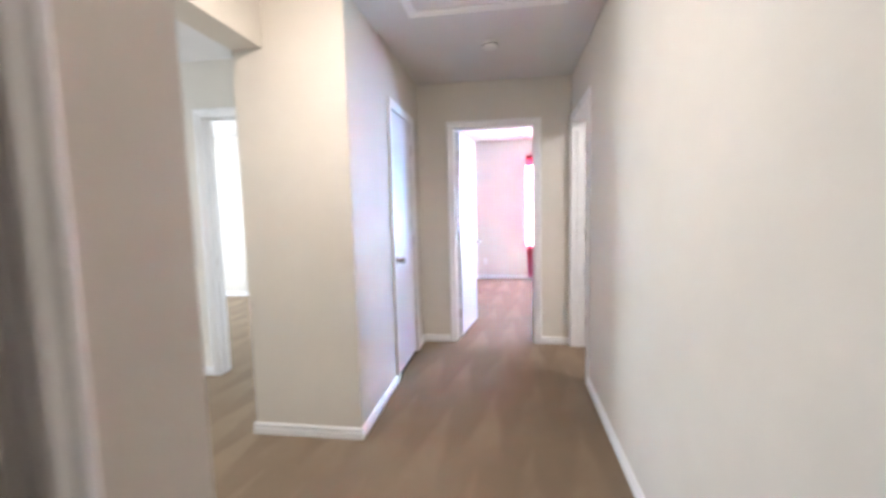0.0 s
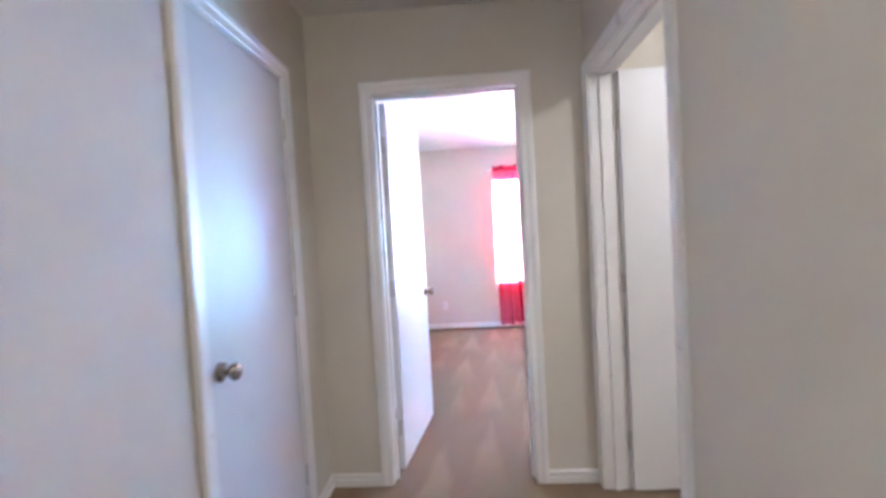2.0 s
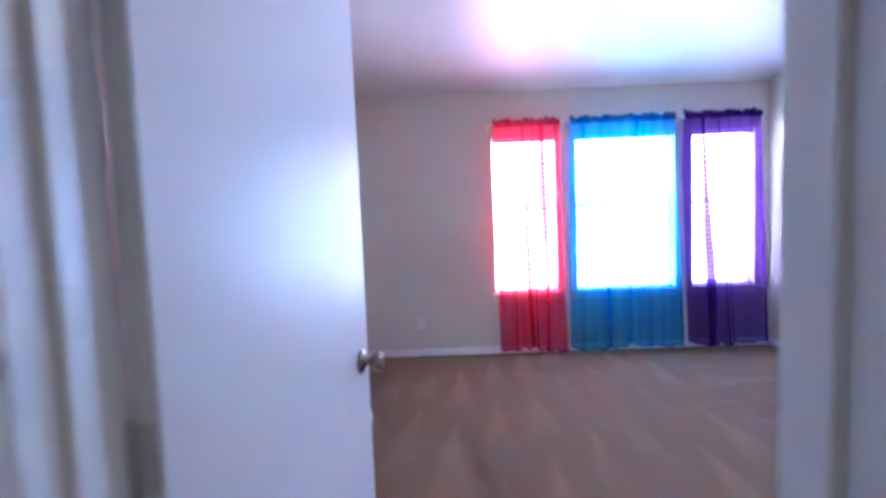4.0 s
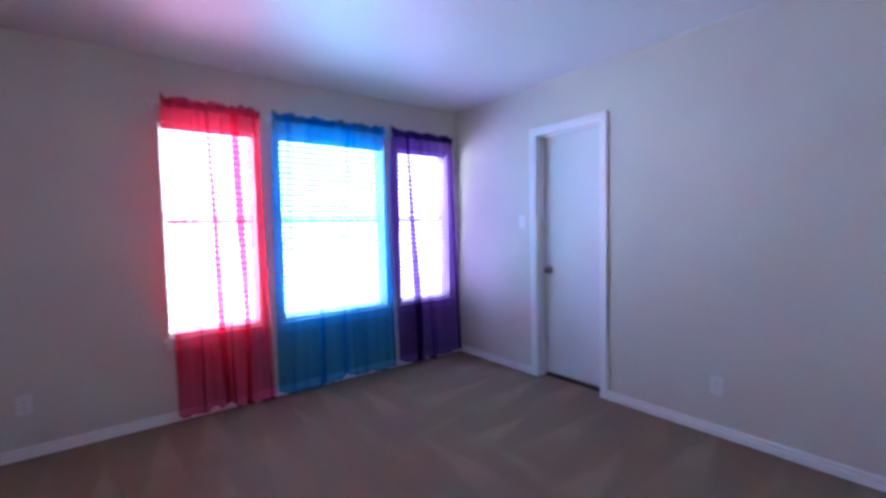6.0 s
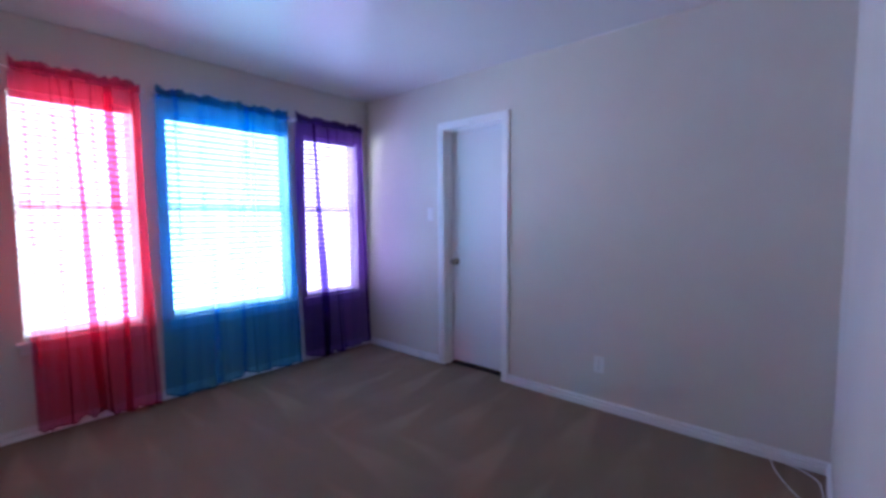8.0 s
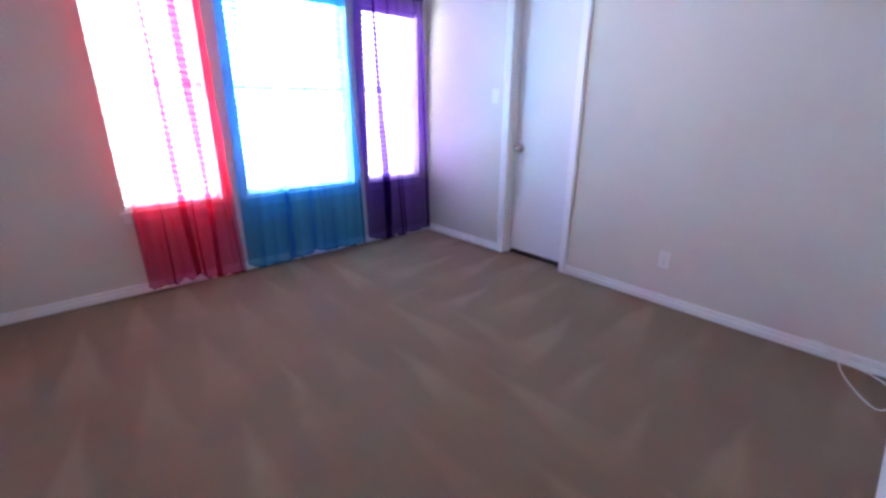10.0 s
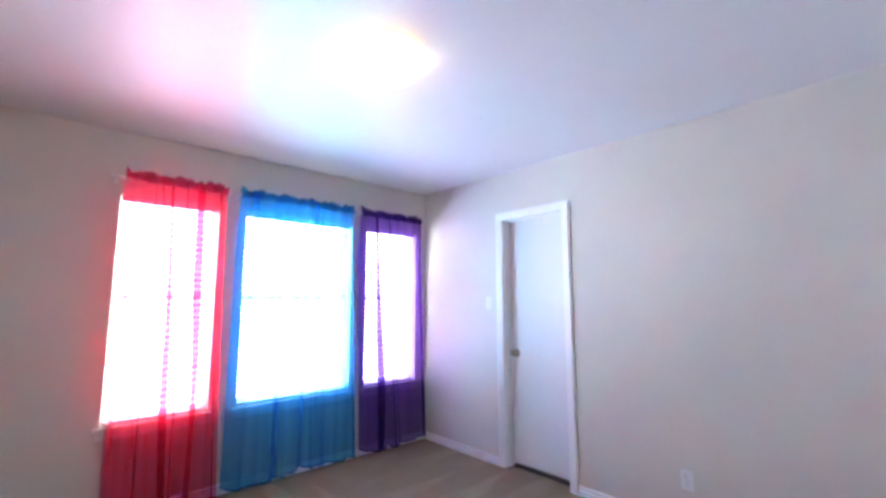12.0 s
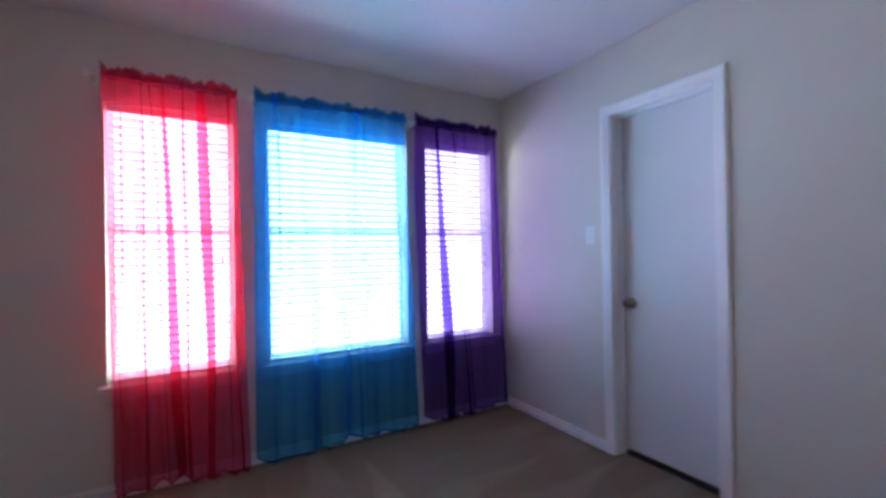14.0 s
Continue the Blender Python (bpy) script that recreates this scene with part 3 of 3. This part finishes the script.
def curtain(key, top, bottom, folds, seed, label, lifted=()):
    """A gathered sheer panel: ruffled heading, rod pocket, folds that overlap where they bunch."""
    rnd = random.Random(seed)
    nx, nz = 360, 64
    ph = [rnd.uniform(0, 6.28) for _ in range(6)]
    root = tagged(new("curtain"), label, "curtain", group="sheer curtains")
    root.location = (top[0], ROD_Y, 0)

    def plan(v):
        """The panel's line seen from above at height v (0 at the hem, 1 at the rod): laps of cloth, softly rounded."""
        x0, x1 = bottom[0] + (top[0] - bottom[0]) * v, bottom[1] + (top[1] - bottom[1]) * v
        wd, k = x1 - x0, 0.30 + 0.70 * (1 - v) ** 0.7
        nodes = [(0.0, 0.0)]
        for n, (c_, w_) in enumerate(folds):
            c2 = c_ * wd + 0.016 * math.sin(2.6 * v + 1.7 * n + ph[0]) + 0.005 * math.sin(8 * v + n)
            h = 0.5 * w_ * (0.62 + 0.38 * k + 0.22 * math.sin(5 * v + 2.1 * n))
            nodes += [(c2 + h, -0.004), (c2 - h, -0.004 - 0.020 * k), (c2 + h * 0.9, -0.008 - 0.034 * k), (c2 + h * 0.9 + 0.03, -0.006)]
        nodes.append((wd, 0.0))
        seg = [math.dist(a, b) for a, b in zip(nodes, nodes[1:])]
        total, line, q, done_ = sum(seg), [], 0, 0.0
        for i in range(nx + 1):
            d = total * i / nx
            while q < len(seg) - 1 and d > done_ + seg[q]:
                done_ += seg[q]
                q += 1
            t_ = (d - done_) / max(seg[q], 1e-9)
            a, b = nodes[q], nodes[q + 1]
            line.append((a[0] + (b[0] - a[0]) * t_, a[1] + (b[1] - a[1]) * t_))
        for _ in range(7):
            line = [line[0]] + [((line[i - 1][0] + line[i][0] + line[i + 1][0]) / 3, (line[i - 1][1] + line[i][1] + line[i + 1][1]) / 3)
                                for i in range(1, nx)] + [line[-1]]
        out = []
        gather = max(0.0, (v - 0.80) / 0.20) ** 2
        for x, y in line:
            u = x / wd
            y -= 0.008 + 0.011 * k * (1 + math.cos(2 * math.pi * x / 0.105 + ph[2] + 0.8 * math.sin(9 * u + ph[3]) + 0.5 * math.sin(3 * v)))
            y -= 0.010 * k * (1 + math.sin(5.1 * u + ph[4] + 1.5 * v))
            g = 2 * math.pi * x / 0.024 + ph[4] + 2 * math.sin(13 * u)
            y -= gather * 0.006 * math.cos(g)
            y += 0.080 * max(0, abs(2 * u - 1) - 0.94) / 0.06 * min(1, 0.45 + 2.5 * (1 - v))
            out.append((x0 - top[0] + x + gather * 0.0055 * math.sin(g), y + 0.055 * (1 - v)))
        return out

    def hem_at(x):
        low = 0.044 + 0.011 * math.sin(8 * x + ph[5]) + 0.006 * math.sin(31 * x + ph[1])
        return low + sum(0.034 * math.exp(-((x - c_) / 0.028) ** 2) for c_ in lifted)

    def sheet(name, rows_, parent_label):
        bm = bmesh.new()
        grid = [[bm.verts.new(p) for p in r] for r in rows_]
        for r0, r1 in zip(grid, grid[1:]):
            for i in range(len(r0) - 1):
                bm.faces.new((r0[i], r0[i + 1], r1[i + 1], r1[i]))
        return part(name, bm, SHEER[key], root, parent_label, True)

    zt = ROD_Z - 0.018
    body = []
    for q in range(nz + 1):
        v = q / nz
        body.append([(x, y, hem_at(x) + (zt - hem_at(x)) * v) for x, y in plan(v)])
    sheet("panel", body, "")
    # hem: a second layer along the bottom
    sheet("hem", [[(x, y - 0.003, hem_at(x) + q * 0.006) for x, y in plan(0)] for q in range(3)], "")
    # rod pocket wrapped round the rod, and the ruffle standing above it
    wt = top[1] - top[0]
    pocket = []
    for q in range(13):
        ang = 2 * math.pi * q / 12 - math.pi / 2
        line = []
        for i in range(nx + 1):
            u = i / nx
            r = 0.0165 + 0.0035 * math.sin(2 * math.pi * u * wt / 0.022 + ph[1] + 2 * math.sin(13 * u)) + 0.002 * math.sin(41 * u + ph[2])
            line.append((u * wt, r * math.cos(ang), ROD_Z + r * math.sin(ang)))
        pocket.append(line)
    sheet("rod_pocket", pocket, "")
    sheet("pocket_facing", [[(x, y - 0.004, z) for x, y, z in ln] for ln in pocket[6:13]], "")
    for off in (0.006, -0.006):
        ruffle = []
        for q in range(6):
            t_ = q / 5
            line = []
            for i in range(nx + 1):
                u = i / nx
                y = off + (0.004 + 0.010 * t_) * math.sin(2 * math.pi * u * wt / 0.030 + ph[3] + 3 * math.sin(11 * u + off * 90))
                hgt = 0.024 + 0.011 * abs(math.sin(math.pi * u * wt / 0.071 + ph[4] + math.sin(9 * u))) + 0.010 * math.sin(2 * math.pi * u * wt / 0.19 + ph[0] + off * 90) + 0.004 * math.sin(57 * u)
                hgt += 0.022 * max(0.0, 1 - u * wt / 0.03)
                line.append((u * wt, y, ROD_Z + 0.014 + t_ * hgt))
            ruffle.append(line)
        sheet("ruffle", ruffle, "")


def rod(x0, x1):
    root = tagged(new("curtain_rod"), "slim brushed metal curtain rod on small brackets", "curtain rod", group="curtain rods")
    root.location = (x0, ROD_Y, ROD_Z)
    w = x1 - x0
    part("tube", tube([(0, 0, 0), (w / 2, 0, 0), (w, 0, 0)], 0.0085, 14, 2), RODM, root)
    for x, ry in ((0, -90), (w, 90)):
        part("finial", lathe([(0, -0.004), (0.0125, -0.004), (0.014, 0.006), (0.011, 0.018), (0, 0.022)], 16, pose(x, 0, 0, 0, ry)), RODM, root, "", True)
    for x in (0.018, w - 0.018):
        part("bracket", boxes((x - 0.006, x + 0.006, 0.007, 0.1235, -0.008, 0.004), (x - 0.012, x + 0.012, 0.1235, 0.1275, -0.028, 0.022), bevel=0.001), RODM, root)


rod(0.676, 1.344)
rod(1.416, 2.396)
rod(2.444, 3.158)
curtain("red", (0.731, 1.337), (0.756, 1.395), [(0.09, 0.010), (0.24, 0.022), (0.35, 0.014), (0.46, 0.052), (0.56, 0.026), (0.69, 0.066), (0.82, 0.012), (0.93, 0.020)], 5, "sheer crimson red curtain panel on a metal rod", (0.235, 0.335))
curtain("blue", (1.427, 2.383), (1.423, 2.498), [(0.36, 0.009), (0.59, 0.018)], 9, "sheer turquoise blue curtain panel on a metal rod", (0.53,))
curtain("violet", (2.455, 3.146), (2.544, 3.272), [(0.22, 0.095), (0.45, 0.028), (0.52, 0.012)], 14, "sheer deep violet curtain panel on a metal rod", (0.345, 0.47))


# ---- fixtures ----
def ceiling_lamp(x, y, mat, label):
    root = tagged(new("ceiling_lamp"), label, "ceiling lamp")
    root.location = (x, y, H)
    part("base_pan", lathe([(0, -0.0005), (0.132, -0.0005), (0.134, -0.010), (0.130, -0.026), (0.0, -0.026)], 48), TRIM, root, "", True)
    part("glass_dome", lathe([(0.140, -0.012), (0.154, -0.018), (0.157, -0.028), (0.154, -0.040), (0.142, -0.060), (0.116, -0.080), (0.076, -0.094), (0.034, -0.101), (0, -0.102)], 48), mat, root, "lit frosted glass dome", True)
    part("finial", lathe([(0, -0.100), (0.010, -0.101), (0.011, -0.108), (0.006, -0.116), (0, -0.118)], 20), RODM, root, "", True)


ceiling_lamp(1.525, 6.17, LAMP_GLASS, "lit flush-mount ceiling lamp with frosted glass dome")
ceiling_lamp(-0.20, 1.60, HALL_GLASS, "lit flush-mount ceiling lamp in the hall")
# added out of view to brighten the side room and the hall's end
ceiling_lamp(1.95, 3.05, SIDE_FILL, "unseen fill lamp added in the side room for its daylight")


def smoke_detector(x, y):
    root = tagged(new("smoke_detector"), "round white plastic smoke detector on the ceiling", "smoke detector")
    root.location = (x, y, H)
    part("base_plate", lathe([(0, -0.0005), (0.058, -0.0005), (0.058, -0.010), (0, -0.010)], 40), PLASTIC, root)
    part("cover", lathe([(0.052, -0.010), (0.055, -0.016), (0.052, -0.040), (0.045, -0.048), (0.030, -0.050), (0.028, -0.054), (0, -0.055)], 40), PLASTIC, root, "", True)
    bm = bmesh.new()
    for i in range(20):
        b2 = bmesh.new()
        box(b2, 0.0530, 0.0555, -0.005, 0.005, -0.030, -0.020)
        b2.transform(pose(0, 0, 0, 0, 0, i * 18))
        me = bpy.data.meshes.new("tmp")
        b2.to_mesh(me)
        b2.free()
        bm.from_mesh(me)
        bpy.data.meshes.remove(me)
    part("vent_ring", bm, DARK, root)


smoke_detector(0.313, 3.394)


def attic_hatch(x0, x1, y0, y1):
    root = tagged(new("attic_hatch"), "white framed attic access panel in the ceiling", "attic hatch")
    root.location = (x0, y0, H)
    a, b = x1 - x0, y1 - y0
    prof = [(0, 0), (0, -0.016), (0.012, -0.020), (0.030, -0.014), (0.048, -0.012), (0.056, -0.008), (0.056, 0)]
    cn = [(0, 0), (a, 0), (a, b), (0, b)]
    dirs = [(1, 1), (-1, 1), (-1, -1), (1, -1)]
    for i in range(4):
        k = (i + 1) % 4
        bm = prism(bmesh.new(), [[(cn[q][0] + dirs[q][0] * u, cn[q][1] + dirs[q][1] * u, n - 0.0005) for u, n in prof] for q in (i, k)])
        part("hatch_trim", bm, TRIM, root)
    part("hatch_panel", boxes((0.060, a - 0.060, 0.060, b - 0.060, -0.006, -0.0005), bevel=0.001), CEIL, root, "plain textured panel")


attic_hatch(-0.156, 0.772, 2.09, 2.87)


def plate(name, label, m, outlet):
    """A wall plate in its own xz plane, facing -y: a duplex outlet or a toggle switch."""
    root = tagged(new(name), label, name.replace("_", " "))
    root.matrix_world = m
    part("cover_plate", boxes((-0.035, 0.035, -0.006, -0.0005, -0.0575, 0.0575), bevel=0.003), PLASTIC, root)
    if outlet:
        for z in (-0.020, 0.020):
            rc = part("receptacle", lathe([(0, 0), (0.0165, 0), (0.0165, 0.002), (0.015, 0.003), (0, 0.003)], 24, pose(0, -0.0055, z, 90)), PLASTIC, root)
            part("slots", boxes((-0.007, -0.005, -0.0089, -0.0083, z - 0.001, z + 0.008), (0.005, 0.007, -0.0089, -0.0083, z, z + 0.007), (-0.002, 0.002, -0.0089, -0.0083, z - 0.010, z - 0.006)), DARK, rc)
        part("screw", lathe([(0, 0), (0.003, 0), (0.0025, 0.001), (0, 0.0012)], 12, pose(0, -0.006, 0, 90)), PLASTIC, root)
    else:
        part("toggle", boxes((-0.005, 0.005, -0.017, -0.006, 0.001, 0.011), bevel=0.002), PLASTIC, root)
        for z in (-0.042, 0.042):
            part("screw", lathe([(0, 0), (0.003, 0), (0.0025, 0.001), (0, 0.0012)], 12, pose(0, -0.006, z, 90)), PLASTIC, root)


plate("wall_outlet", "white duplex power outlet low on the wall", pose(-0.005, WW, 0.318), True)
plate("wall_outlet", "white duplex power outlet low on the wall", pose(XR, 5.61, 0.307, 0, 0, -90), True)
plate("light_switch", "white toggle light switch beside the closet", pose(XR, 7.152, 1.336, 0, 0, -90), False)

cable = tagged(link("cable", tube([(3.292, 4.84, 0.066), (3.296, 4.76, 0.078), (3.268, 4.69, 0.040), (3.18, 4.65, 0.010), (3.09, 4.61, 0.005), (2.98, 4.55, 0.005),
                                   (2.93, 4.50, 0.005), (2.98, 4.464, 0.005), (3.08, 4.466, 0.005), (3.20, 4.485, 0.005), (3.275, 4.57, 0.005), (3.287, 4.69, 0.008), (3.289, 4.85, 0.006)], 0.0032, 10, 8), PLASTIC, smooth=True),
               "loose white cable looped on the carpet", "cable")
